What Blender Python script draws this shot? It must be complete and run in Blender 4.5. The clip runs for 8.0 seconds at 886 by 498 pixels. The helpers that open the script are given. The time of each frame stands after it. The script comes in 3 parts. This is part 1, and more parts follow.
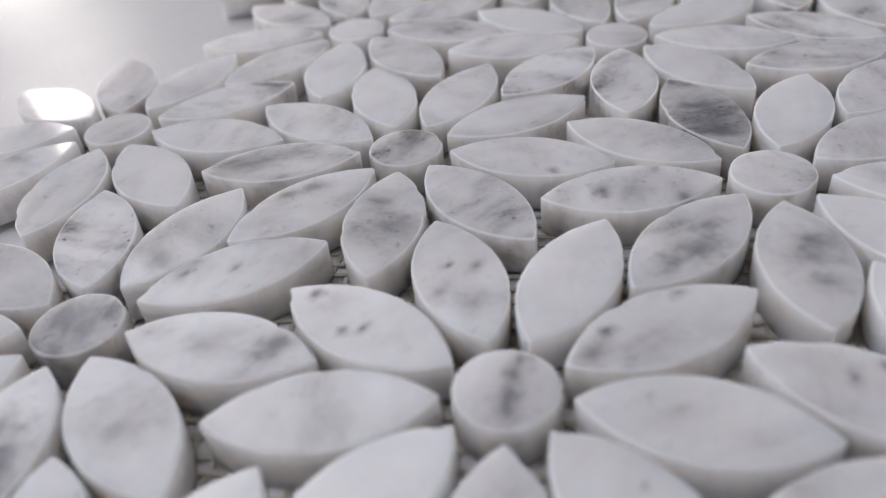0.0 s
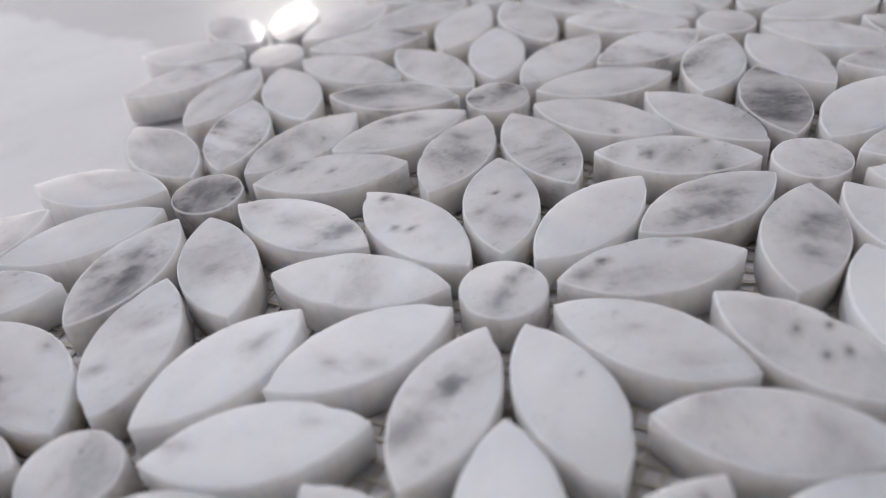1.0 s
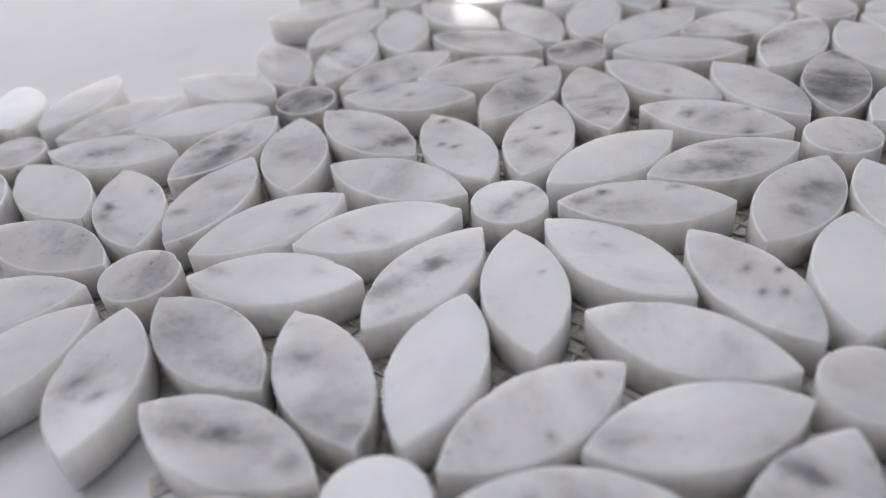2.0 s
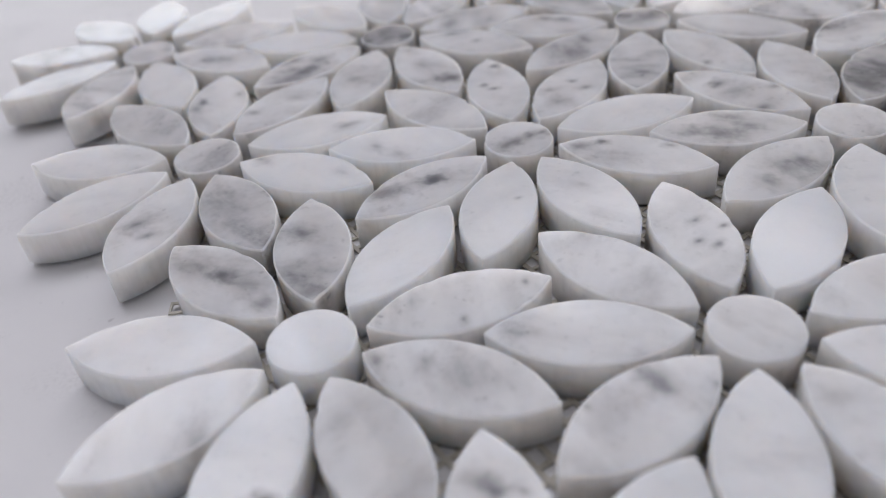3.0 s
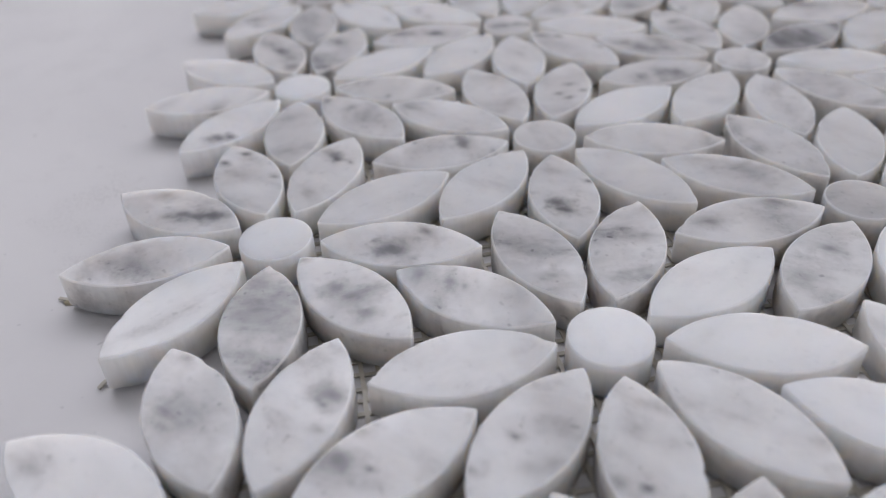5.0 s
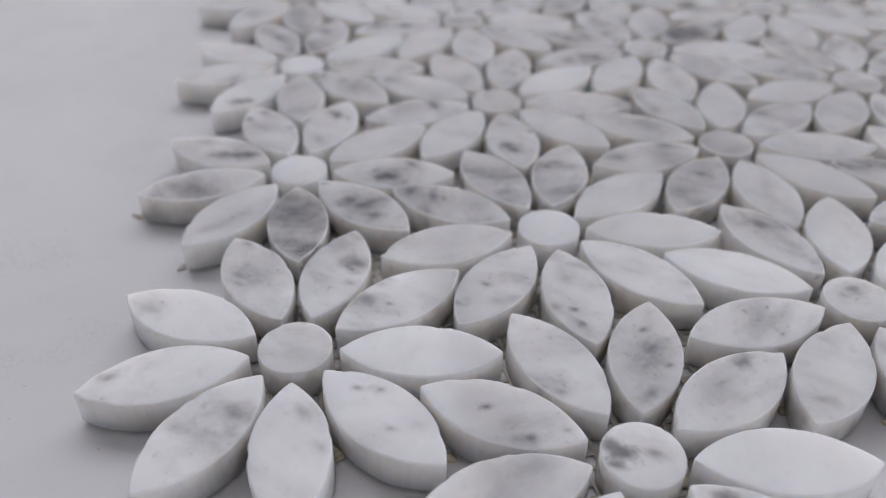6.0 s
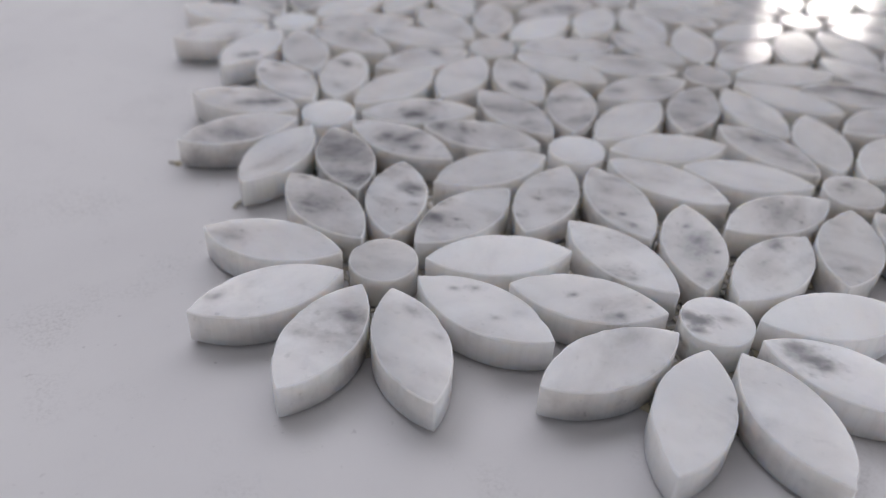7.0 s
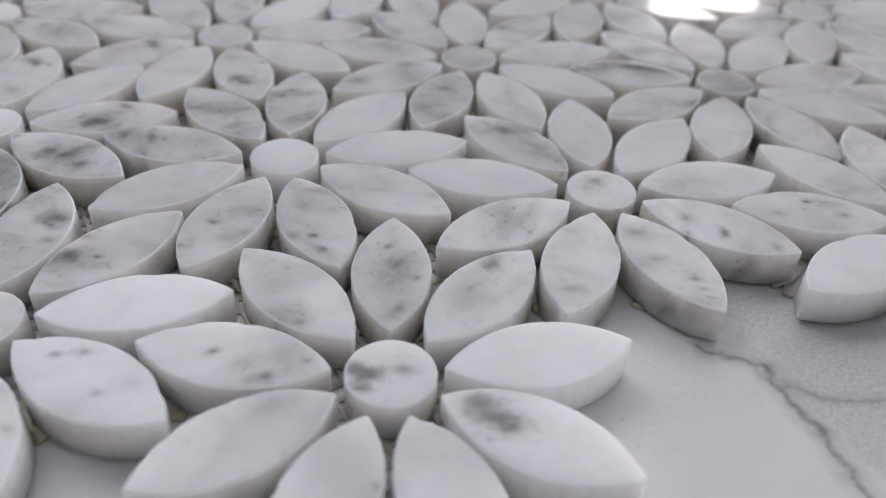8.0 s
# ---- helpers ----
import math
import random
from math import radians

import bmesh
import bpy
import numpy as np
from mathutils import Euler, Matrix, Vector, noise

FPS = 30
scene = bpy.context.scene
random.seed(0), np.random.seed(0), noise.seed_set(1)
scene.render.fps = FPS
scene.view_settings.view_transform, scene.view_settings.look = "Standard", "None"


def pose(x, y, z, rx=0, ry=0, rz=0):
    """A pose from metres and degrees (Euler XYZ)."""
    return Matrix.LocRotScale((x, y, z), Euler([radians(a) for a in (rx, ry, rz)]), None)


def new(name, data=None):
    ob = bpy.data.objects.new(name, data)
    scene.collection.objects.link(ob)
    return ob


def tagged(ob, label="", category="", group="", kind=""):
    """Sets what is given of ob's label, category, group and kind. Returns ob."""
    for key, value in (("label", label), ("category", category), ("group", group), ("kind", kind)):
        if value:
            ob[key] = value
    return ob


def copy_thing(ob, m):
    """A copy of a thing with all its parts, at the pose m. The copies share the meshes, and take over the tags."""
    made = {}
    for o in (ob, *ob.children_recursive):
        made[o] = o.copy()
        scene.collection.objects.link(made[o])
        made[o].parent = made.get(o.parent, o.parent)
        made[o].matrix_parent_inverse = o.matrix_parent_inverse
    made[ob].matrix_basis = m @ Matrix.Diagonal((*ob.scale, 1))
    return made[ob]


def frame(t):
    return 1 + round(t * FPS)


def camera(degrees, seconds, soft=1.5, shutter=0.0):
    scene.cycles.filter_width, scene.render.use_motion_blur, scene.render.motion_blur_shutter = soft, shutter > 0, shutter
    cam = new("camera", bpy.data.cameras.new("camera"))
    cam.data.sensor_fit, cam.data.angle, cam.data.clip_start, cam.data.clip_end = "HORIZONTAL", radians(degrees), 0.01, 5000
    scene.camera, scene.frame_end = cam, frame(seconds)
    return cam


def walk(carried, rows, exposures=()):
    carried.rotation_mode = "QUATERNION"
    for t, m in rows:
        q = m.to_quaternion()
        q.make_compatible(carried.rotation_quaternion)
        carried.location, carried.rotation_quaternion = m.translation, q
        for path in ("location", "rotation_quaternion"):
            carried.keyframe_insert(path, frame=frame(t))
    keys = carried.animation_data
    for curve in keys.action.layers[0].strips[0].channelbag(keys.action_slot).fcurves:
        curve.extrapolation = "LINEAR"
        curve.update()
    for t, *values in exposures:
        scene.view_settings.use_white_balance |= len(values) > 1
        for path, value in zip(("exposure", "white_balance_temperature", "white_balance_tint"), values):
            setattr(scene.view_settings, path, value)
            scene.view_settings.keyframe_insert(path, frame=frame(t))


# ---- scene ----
# the camera: a phone held a hand's width over the tiles
FOV = 57.63
cam = camera(FOV, 8.0, soft=1.15)
cam.data.dof.use_dof = True
cam.data.dof.focus_distance = 0.141
cam.data.dof.aperture_fstop = 12.5
PATH = [
    (0, -0.01128, 0.14089, 0.08105, 53.333, 5.446, -73.355),
    (0.5, -0.01893, 0.12624, 0.08380, 53.045, 5.454, -65.731),
    (1, -0.0249, 0.11111, 0.08660, 52.948, 5.457, -57.664),
    (1.5, -0.02781, 0.09427, 0.08730, 52.483, 5.162, -50.037),
    (1.7, -0.02743, 0.08571, 0.08639, 52.784, 5.452, -46.788),
    (2.8, -0.01966, 0.04838, 0.08839, 52.591, 4.872, -30.021),
    (3, -0.01515, 0.03906, 0.08955, 52.133, 5.248, -27.18),
    (3.5, -0.00604, 0.01508, 0.08916, 52.948, 4.679, -20.22),
    (4, 0.00449, -0.00819, 0.08909, 53.638, 4.131, -13.767),
    (4.5, 0.02158, -0.03318, 0.08924, 53.37, 3.368, -6.672),
    (5, 0.02712, -0.0582, 0.09510, 52.817, 2.222, -3.487),
    (5.2, 0.02564, -0.06903, 0.09635, 53.393, 1.756, -3.794),
    (6.3, 0.00103, -0.12345, 0.11239, 53.842, -1.027, -9.781),
    (6.5, -0.00915, -0.12799, 0.11153, 54.044, -1.527, -11.549),
    (7, -0.02722, -0.12302, 0.10453, 53.203, -2.199, -16.112),
    (7.5, -0.00491, -0.11343, 0.09619, 52.91, -2.576, -19.797),
    (8, 0.02758, -0.10921, 0.09377, 52.344, -2.449, -22.59),
]
walk(cam, [(t, pose(x, y, z, rx, ry, rz)) for t, x, y, z, rx, ry, rz in PATH],
     exposures=[(0.0, -0.22, 6500, 10), (5.2, -0.2, 6500, 10), (6.4, -0.34, 6500, 10), (7.4, -0.33, 6500, 10), (8.0, -0.24, 6500, 10)])

# ---- light ----
world = bpy.data.worlds.new("sky")
scene.world = world
world.use_nodes = True
wn = world.node_tree.nodes
sky = wn.new("ShaderNodeTexSky")
sky.sky_type = "NISHITA"
sky.sun_disc = False
sky.sun_elevation = radians(40)
sky.sun_rotation = radians(40)
world.node_tree.links.new(sky.outputs[0], wn["Background"].inputs[0])
wn["Background"].inputs[1].default_value = 0.1

ROOM_X, ROOM_Y, FLOOR_Z, CEIL_Z = 3.3, 2.6, -0.9, 1.7


def area_lamp(name, m, sx, sy, watts, colour):
    data = bpy.data.lights.new(name, "AREA")
    data.shape, data.size, data.size_y, data.energy, data.color = "RECTANGLE", sx, sy, watts, colour
    ob = new(name, data)
    ob.matrix_world = m
    return ob


# windows of the north wall: (x0, x1, z0, z1); the wide one is added for glints
WINDOWS = [(2.15, 2.82, -0.10, 1.26), (-0.42, 1.85, -0.10, 0.72)]
# unseen openings added to the east and the west wall: (y0, y1, z0, z1)
ADDED_SIDE_OPENINGS = [(-2.2, -0.7, -0.10, 1.25), (-1.5, 0.5, -0.10, 1.25)]
for (x0, x1, z0, z1), watts, colour in zip(WINDOWS, (30.0, 6.0), ((1.0, 0.94, 0.87), (1.0, 0.98, 0.96))):
    area_lamp("window_daylight", pose((x0 + x1) / 2, ROOM_Y + 0.06, (z0 + z1) / 2, -90, 0, 0), x1 - x0 - 0.1, z1 - z0 - 0.1, watts, colour)
# added side lamps: east one for shadows to the west, west one for fill
for (y0, y1, z0, z1), x, turn, watts in zip(ADDED_SIDE_OPENINGS, (ROOM_X + 0.06, -ROOM_X - 0.06), (90, -90), (38.0, 8.0)):
    area_lamp("window_daylight", pose(x, (y0 + y1) / 2, (z0 + z1) / 2, 0, turn, 0), z1 - z0 - 0.1, y1 - y0 - 0.1, watts, (0.97, 0.97, 1.055))
# two square panels under the ceiling: (x, y, watts)
CEILING_LAMPS = [(1.17, 1.42, 14.5), (-0.46, 1.42, 21.5)]
LAMP_SIDE = 1.55
for x, y, watts in CEILING_LAMPS:
    area_lamp("ceiling_lamp_light", pose(x, y, CEIL_Z - 0.05), LAMP_SIDE - 0.05, LAMP_SIDE - 0.05, watts, (0.965, 0.96, 1.06))


# ---- materials ----
def material(name):
    m = bpy.data.materials.new(name)
    m.use_nodes = True
    return m, m.node_tree.nodes, m.node_tree.links, m.node_tree.nodes["Principled BSDF"]


def math_node(n, l, op, a, b=None, clamp=False):
    k = n.new("ShaderNodeMath")
    k.operation, k.use_clamp = op, clamp
    for i, v in enumerate((a, b)):
        if v is None:
            continue
        if isinstance(v, (int, float)):
            k.inputs[i].default_value = v
        else:
            l.new(v, k.inputs[i])
    return k.outputs[0]


def noise_node(n, l, vec, scale, detail=4.0, rough=0.55, distort=0.0):
    k = n.new("ShaderNodeTexNoise")
    k.inputs["Scale"].default_value, k.inputs["Detail"].default_value = scale, detail
    k.inputs["Roughness"].default_value, k.inputs["Distortion"].default_value = rough, distort
    l.new(vec, k.inputs["Vector"])
    return k.outputs["Fac"]


def ramp_node(n, l, fac, stops):
    k = n.new("ShaderNodeValToRGB")
    e = k.color_ramp.elements
    while len(e) < len(stops):
        e.new(0.5)
    for el, (p, c) in zip(e, stops):
        el.position = p
        el.color = (c, c, c, 1) if isinstance(c, (int, float)) else (*c, 1)
    l.new(fac, k.inputs[0])
    return k.outputs["Color"]


def prop(n, name):
    k = n.new("ShaderNodeAttribute")
    k.attribute_type, k.attribute_name = "OBJECT", name
    return k


def mix_colour(n, l, fac, a, b, blend="MIX"):
    k = n.new("ShaderNodeMix")
    k.data_type, k.blend_type = "RGBA", blend
    for sock, v in ((k.inputs[0], fac), (k.inputs[6], a), (k.inputs[7], b)):
        if isinstance(v, tuple):
            sock.default_value = (*v, 1)
        elif isinstance(v, (int, float)):
            sock.default_value = v
        else:
            l.new(v, sock)
    return k.outputs[2]


MARKS = ("mark_a", "mark_b", "mark_c", "mark_d")


def marble(name, polished, edge=False):
    """White marble with grey clouds, streaks along one direction and small dark spots; each piece carries its own tone, vein strength,
    vein direction and up to four grey marks (place and radius in metres, darkness)."""
    m, n, l, b = material(name)
    tc = n.new("ShaderNodeTexCoord")
    info = n.new("ShaderNodeObjectInfo")
    shift = n.new("ShaderNodeVectorMath")
    shift.operation = "SCALE"
    shift.inputs[0].default_value = (3.1, 7.7, 1.9)
    l.new(info.outputs["Random"], shift.inputs["Scale"])
    turn = n.new("ShaderNodeVectorRotate")
    turn.rotation_type = "Z_AXIS"
    l.new(tc.outputs["Object"], turn.inputs["Vector"])
    l.new(prop(n, "vein_turn").outputs["Fac"], turn.inputs["Angle"])
    move = n.new("ShaderNodeVectorMath")
    l.new(turn.outputs[0], move.inputs[0])
    l.new(shift.outputs[0], move.inputs[1])
    long = n.new("ShaderNodeMapping")
    long.inputs["Scale"].default_value = (0.55, 1.0, 0.7)
    l.new(move.outputs[0], long.inputs["Vector"])
    cloud = noise_node(n, l, long.outputs[0], 120, 3, 0.5, 0.25)
    streak = noise_node(n, l, long.outputs[0], 250, 4, 0.55, 0.5)
    speck = noise_node(n, l, move.outputs[0], 400, 2, 0.5)
    fleck = noise_node(n, l, move.outputs[0], 620, 1, 0.4)
    grain = noise_node(n, l, tc.outputs["Object"], 1500, 3, 0.6)
    mottle = noise_node(n, l, move.outputs[0], 900, 4, 0.7)
    f1 = ramp_node(n, l, cloud, [(0.40, 0.0), (0.56, 0.28), (0.72, 0.9)])
    f2 = ramp_node(n, l, streak, [(0.48, 0.0), (0.70, 0.5)])
    f3 = ramp_node(n, l, speck, [(0.60, 0.0), (0.78, 0.7)])
    f4 = math_node(n, l, "MULTIPLY", ramp_node(n, l, fleck, [(0.67, 0.0), (0.78, 0.6)]), ramp_node(n, l, cloud, [(0.42, 0.1), (0.6, 1.0)]))
    veins = math_node(n, l, "ADD", math_node(n, l, "ADD", f1, math_node(n, l, "MULTIPLY", f2, f1)), math_node(n, l, "ADD", math_node(n, l, "MULTIPLY", f3, 0.4), f4))
    veins = math_node(n, l, "MULTIPLY", veins, ramp_node(n, l, mottle, [(0.3, 0.7), (0.7, 1.15)]))
    veins = math_node(n, l, "MULTIPLY", veins, math_node(n, l, "MULTIPLY", math_node(n, l, "ADD", prop(n, "vein").outputs["Fac"], 0.1), 0.85))
    haze = ramp_node(n, l, noise_node(n, l, move.outputs[0], 75, 3, 0.5, 0.4), [(0.32, 0.02), (0.7, 0.23)])
    veins = math_node(n, l, "ADD", veins, math_node(n, l, "MULTIPLY", haze, prop(n, "vein_mist").outputs["Fac"]))
    # the marks, drawn out along the veins, with ragged edges
    for mark in MARKS:
        sub = n.new("ShaderNodeVectorMath")
        sub.operation = "SUBTRACT"
        l.new(tc.outputs["Object"], sub.inputs[0])
        l.new(prop(n, mark).outputs["Vector"], sub.inputs[1])
        along = n.new("ShaderNodeVectorRotate")
        along.rotation_type = "Z_AXIS"
        l.new(sub.outputs[0], along.inputs["Vector"])
        l.new(prop(n, "vein_turn").outputs["Fac"], along.inputs["Angle"])
        flat = n.new("ShaderNodeVectorMath")
        flat.operation = "MULTIPLY"
        flat.inputs[1].default_value = (0.8, 1.2, 0)
        l.new(along.outputs[0], flat.inputs[0])
        dist = n.new("ShaderNodeVectorMath")
        dist.operation = "LENGTH"
        l.new(flat.outputs[0], dist.inputs[0])
        near = math_node(n, l, "DIVIDE", dist.outputs["Value"], prop(n, mark + "_size").outputs["Fac"])
        rough = math_node(n, l, "ADD", math_node(n, l, "MULTIPLY", math_node(n, l, "SUBTRACT", speck, 0.5), 1.7), 1.0)
        near = math_node(n, l, "MULTIPLY", math_node(n, l, "MULTIPLY", near, rough), 0.5)
        near = ramp_node(n, l, near, [(0.0, 1.0), (0.15, 0.72), (0.36, 0.34), (0.62, 0.12), (0.95, 0.0)])
        near = math_node(n, l, "MULTIPLY", near, ramp_node(n, l, streak, [(0.36, 0.5), (0.62, 1.0)]))
        near = math_node(n, l, "MULTIPLY", near, math_node(n, l, "MULTIPLY", prop(n, mark + "_dark").outputs["Fac"], 2.3))
        near = math_node(n, l, "TANH", near, 0.0)
        veins = math_node(n, l, "SUBTRACT", math_node(n, l, "ADD", veins, near), math_node(n, l, "MULTIPLY", veins, near), True)
    # sawn sides are coloured paler than the top, to brighten them in the gaps
    pale, dull = ((0.86, 0.85, 0.85), (0.80, 0.79, 0.795)) if polished else ((0.94, 0.93, 0.915), (0.89, 0.88, 0.865))
    # the ground edge has the bright rim of caught light in its colour
    if edge:
        pale, dull = (0.92, 0.91, 0.905), (0.86, 0.85, 0.845)
    white = mix_colour(n, l, math_node(n, l, "MULTIPLY", grain, 0.5), pale, dull)
    toned = mix_colour(n, l, 1.0, white, prop(n, "tone").outputs["Color"], "MULTIPLY")
    if not polished and not edge:
        cut = n.new("ShaderNodeMapping")
        cut.inputs["Scale"].default_value = (1.0, 1.0, 0.05)
        l.new(tc.outputs["Object"], cut.inputs["Vector"])
        lines = ramp_node(n, l, noise_node(n, l, cut.outputs[0], 1100, 3, 0.6), [(0.4, 0.0), (0.7, 0.2)])
        toned = mix_colour(n, l, lines, toned, (0.70, 0.685, 0.665))
    base = mix_colour(n, l, math_node(n, l, "MULTIPLY", veins, 0.35 if edge else 0.9), toned, (0.10, 0.10, 0.115))
    l.new(base, b.inputs["Base Color"])
    b.inputs["Specular IOR Level"].default_value = 0.4
    bump = n.new("ShaderNodeBump")
    bump.inputs["Distance"].default_value = 0.0002
    if polished:
        b.inputs["Roughness"].default_value = 0.1
        l.new(ramp_node(n, l, grain, [(0.3, 0.07), (0.8, 0.14)]), b.inputs["Roughness"])
        wave = noise_node(n, l, tc.outputs["Object"], 60, 2, 0.4)
        bump.inputs["Strength"].default_value = 0.05
        l.new(wave, bump.inputs["Height"])
    else:
        saw = n.new("ShaderNodeMapping")
        saw.inputs["Scale"].default_value = (1.0, 1.0, 0.08)
        l.new(tc.outputs["Object"], saw.inputs["Vector"])
        b.inputs["Roughness"].default_value = 0.5
        bump.inputs["Strength"].default_value = 0.2
        l.new(noise_node(n, l, saw.outputs[0], 1400, 3, 0.6), bump.inputs["Height"])
    l.new(bump.outputs[0], b.inputs["Normal"])
    b.inputs["Subsurface Weight"].default_value = 1.0
    b.inputs["Subsurface Scale"].default_value = 0.011
    b.inputs["Subsurface Radius"].default_value = (1.0, 0.88, 0.75)
    return m


MARBLE_TOP = marble("polished_marble", True)
MARBLE_SIDE = marble("sawn_marble", False)
MARBLE_LIT_EDGE = marble("ground_marble_lit_edge", False, True)


def plain(name, colour, rough, bump_scale=0.0, vary=0.06, metal=0.0):
    m, n, l, b = material(name)
    tc = n.new("ShaderNodeTexCoord")
    f = noise_node(n, l, tc.outputs["Object"], bump_scale or 6.0, 5, 0.6)
    dark = tuple(c * (1 - 2 * vary) for c in colour)
    l.new(mix_colour(n, l, f, dark, colour), b.inputs["Base Color"])
    b.inputs["Roughness"].default_value, b.inputs["Metallic"].default_value = rough, metal
    if bump_scale:
        k = n.new("ShaderNodeBump")
        k.inputs["Strength"].default_value, k.inputs["Distance"].default_value = 0.15, 0.002
        l.new(f, k.inputs["Height"])
        l.new(k.outputs[0], b.inputs["Normal"])
    return m


PAINT = plain("wall_paint", (0.48, 0.47, 0.47), 0.8, 40.0, 0.02)
CEILING_PAINT = plain("ceiling_paint", (0.70, 0.70, 0.70), 0.85, 30.0, 0.02)
FLOOR_STONE = plain("floor_stone", (0.34, 0.33, 0.32), 0.45, 3.0, 0.1)
FRAME_PAINT = plain("window_frame_paint", (0.75, 0.75, 0.74), 0.4, 0.0, 0.03)
FIBRE = plain("glass_fibre", (0.66, 0.62, 0.53), 0.4, 160.0, 0.2)
GLUE = plain("dried_glue", (0.66, 0.59, 0.43), 0.35, 300.0, 0.15)


def counter_material():
    m, n, l, b = material("marble_counter")
    tc = n.new("ShaderNodeTexCoord")
    o = tc.outputs["Object"]
    blot = noise_node(n, l, o, 9, 6, 0.55, 0.8)
    fine = noise_node(n, l, o, 700, 4, 0.6)
    dust = noise_node(n, l, o, 420, 2, 0.5)
    base = mix_colour(n, l, ramp_node(n, l, blot, [(0.35, 0.0), (0.75, 1.0)]), (0.82, 0.81, 0.815), (0.74, 0.73, 0.74))
    base = mix_colour(n, l, ramp_node(n, l, dust, [(0.70, 0.0), (0.78, 0.35)]), base, (0.36, 0.35, 0.36))
    # grey veins, each along a line of the plan: a point on it, and its normal
    warp = noise_node(n, l, o, 70, 6, 0.6)
    sep = n.new("ShaderNodeSeparateXYZ")
    l.new(o, sep.inputs[0])
    for (px, py), (qx, qy), wide, dark in VEINS:
        ln = math.hypot(qx - px, qy - py)
        nx, ny = -(qy - py) / ln, (qx - px) / ln
        d = math_node(n, l, "ADD", math_node(n, l, "MULTIPLY", sep.outputs[0], nx), math_node(n, l, "MULTIPLY", sep.outputs[1], ny))
        d = math_node(n, l, "SUBTRACT", d, px * nx + py * ny)
        d = math_node(n, l, "ADD", d, math_node(n, l, "MULTIPLY", math_node(n, l, "SUBTRACT", warp, 0.5), 0.010))
        d = math_node(n, l, "DIVIDE", math_node(n, l, "ABSOLUTE", d), wide)
        s = math_node(n, l, "ADD", math_node(n, l, "MULTIPLY", sep.outputs[0], ny), math_node(n, l, "MULTIPLY", sep.outputs[1], -nx))
        s = math_node(n, l, "SUBTRACT", s, px * ny - py * nx)
        past = math_node(n, l, "MAXIMUM", math_node(n, l, "SUBTRACT", s, ln), math_node(n, l, "MULTIPLY", s, -1.0))
        d = math_node(n, l, "ADD", d, math_node(n, l, "MULTIPLY", math_node(n, l, "MAXIMUM", past, 0.0), 400.0))
        core = ramp_node(n, l, d, [(0.05, dark), (0.35, dark * 0.35), (1.0, 0.0)])
        base = mix_colour(n, l, math_node(n, l, "MULTIPLY", core, ramp_node(n, l, fine, [(0.3, 0.6), (0.7, 1.0)])), base, (0.22, 0.21, 0.22))
    # a greyer, grainy field of the stone beyond the vein
    grit = noise_node(n, l, o, 1300, 3, 0.7)
    field = math_node(n, l, "SUBTRACT", sep.outputs[0], 0.1140)
    field = math_node(n, l, "ADD", field, math_node(n, l, "MULTIPLY", math_node(n, l, "SUBTRACT", warp, 0.5), 0.02))
    field = ramp_node(n, l, math_node(n, l, "MULTIPLY", field, 100.0), [(0.0, 0.0), (0.4, 0.58)])
    field = math_node(n, l, "MULTIPLY", field, ramp_node(n, l, grit, [(0.35, 0.35), (0.65, 1.0)]))
    base = mix_colour(n, l, field, base, (0.40, 0.385, 0.38))
    # grainy grey smudges, scattered by noise
    smudge = math_node(n, l, "MULTIPLY", ramp_node(n, l, noise_node(n, l, o, 38, 4, 0.6), [(0.52, 0.0), (0.7, 1.0)]), ramp_node(n, l, grit, [(0.45, 0.0), (0.7, 0.5)]))
    base = mix_colour(n, l, smudge, base, (0.42, 0.41, 0.41))
    l.new(base, b.inputs["Base Color"])
    l.new(ramp_node(n, l, blot, [(0.3, 0.30), (0.7, 0.45)]), b.inputs["Roughness"])
    k = n.new("ShaderNodeBump")
    b.inputs["Specular IOR Level"].default_value = 0.16
    k.inputs["Strength"].default_value, k.inputs["Distance"].default_value = 0.04, 0.0005
    l.new(fine, k.inputs["Height"])
    l.new(k.outputs[0], b.inputs["Normal"])
    return m


VEINS = [((0.1085, -0.0370), (0.1158, -0.0458), 0.0026, 0.85), ((0.1158, -0.0450), (0.1143, -0.0600), 0.0032, 1.0), ((0.1145, -0.0590), (0.1110, -0.0800), 0.0030, 0.9), ((0.1162, -0.0495), (0.1400, -0.0660), 0.0022, 0.75)]
COUNTER = counter_material()


# ---- mesh helpers ----
def part(name, bm, materials, parent=None, label=""):
    me = bpy.data.meshes.new(name)
    bm.to_mesh(me)
    bm.free()
    for mat in materials if isinstance(materials, (list, tuple)) else [materials]:
        me.materials.append(mat)
    ob = new(name, me)
    if parent:
        ob.parent = parent
    return tagged(ob, label)


def add_box(bm, x0, x1, y0, y1, z0, z1):
    vs = [bm.verts.new((x, y, z)) for z in (z0, z1) for y in (y0, y1) for x in (x0, x1)]
    for f in ((0, 2, 3, 1), (4, 5, 7, 6), (0, 1, 5, 4), (1, 3, 7, 5), (3, 2, 6, 7), (2, 0, 4, 6)):
        bm.faces.new([vs[i] for i in f])


def bevelled(bm, width, segments=2):
    bmesh.ops.bevel(bm, geom=bm.edges[:], offset=width, segments=segments, affect="EDGES", profile=0.5)


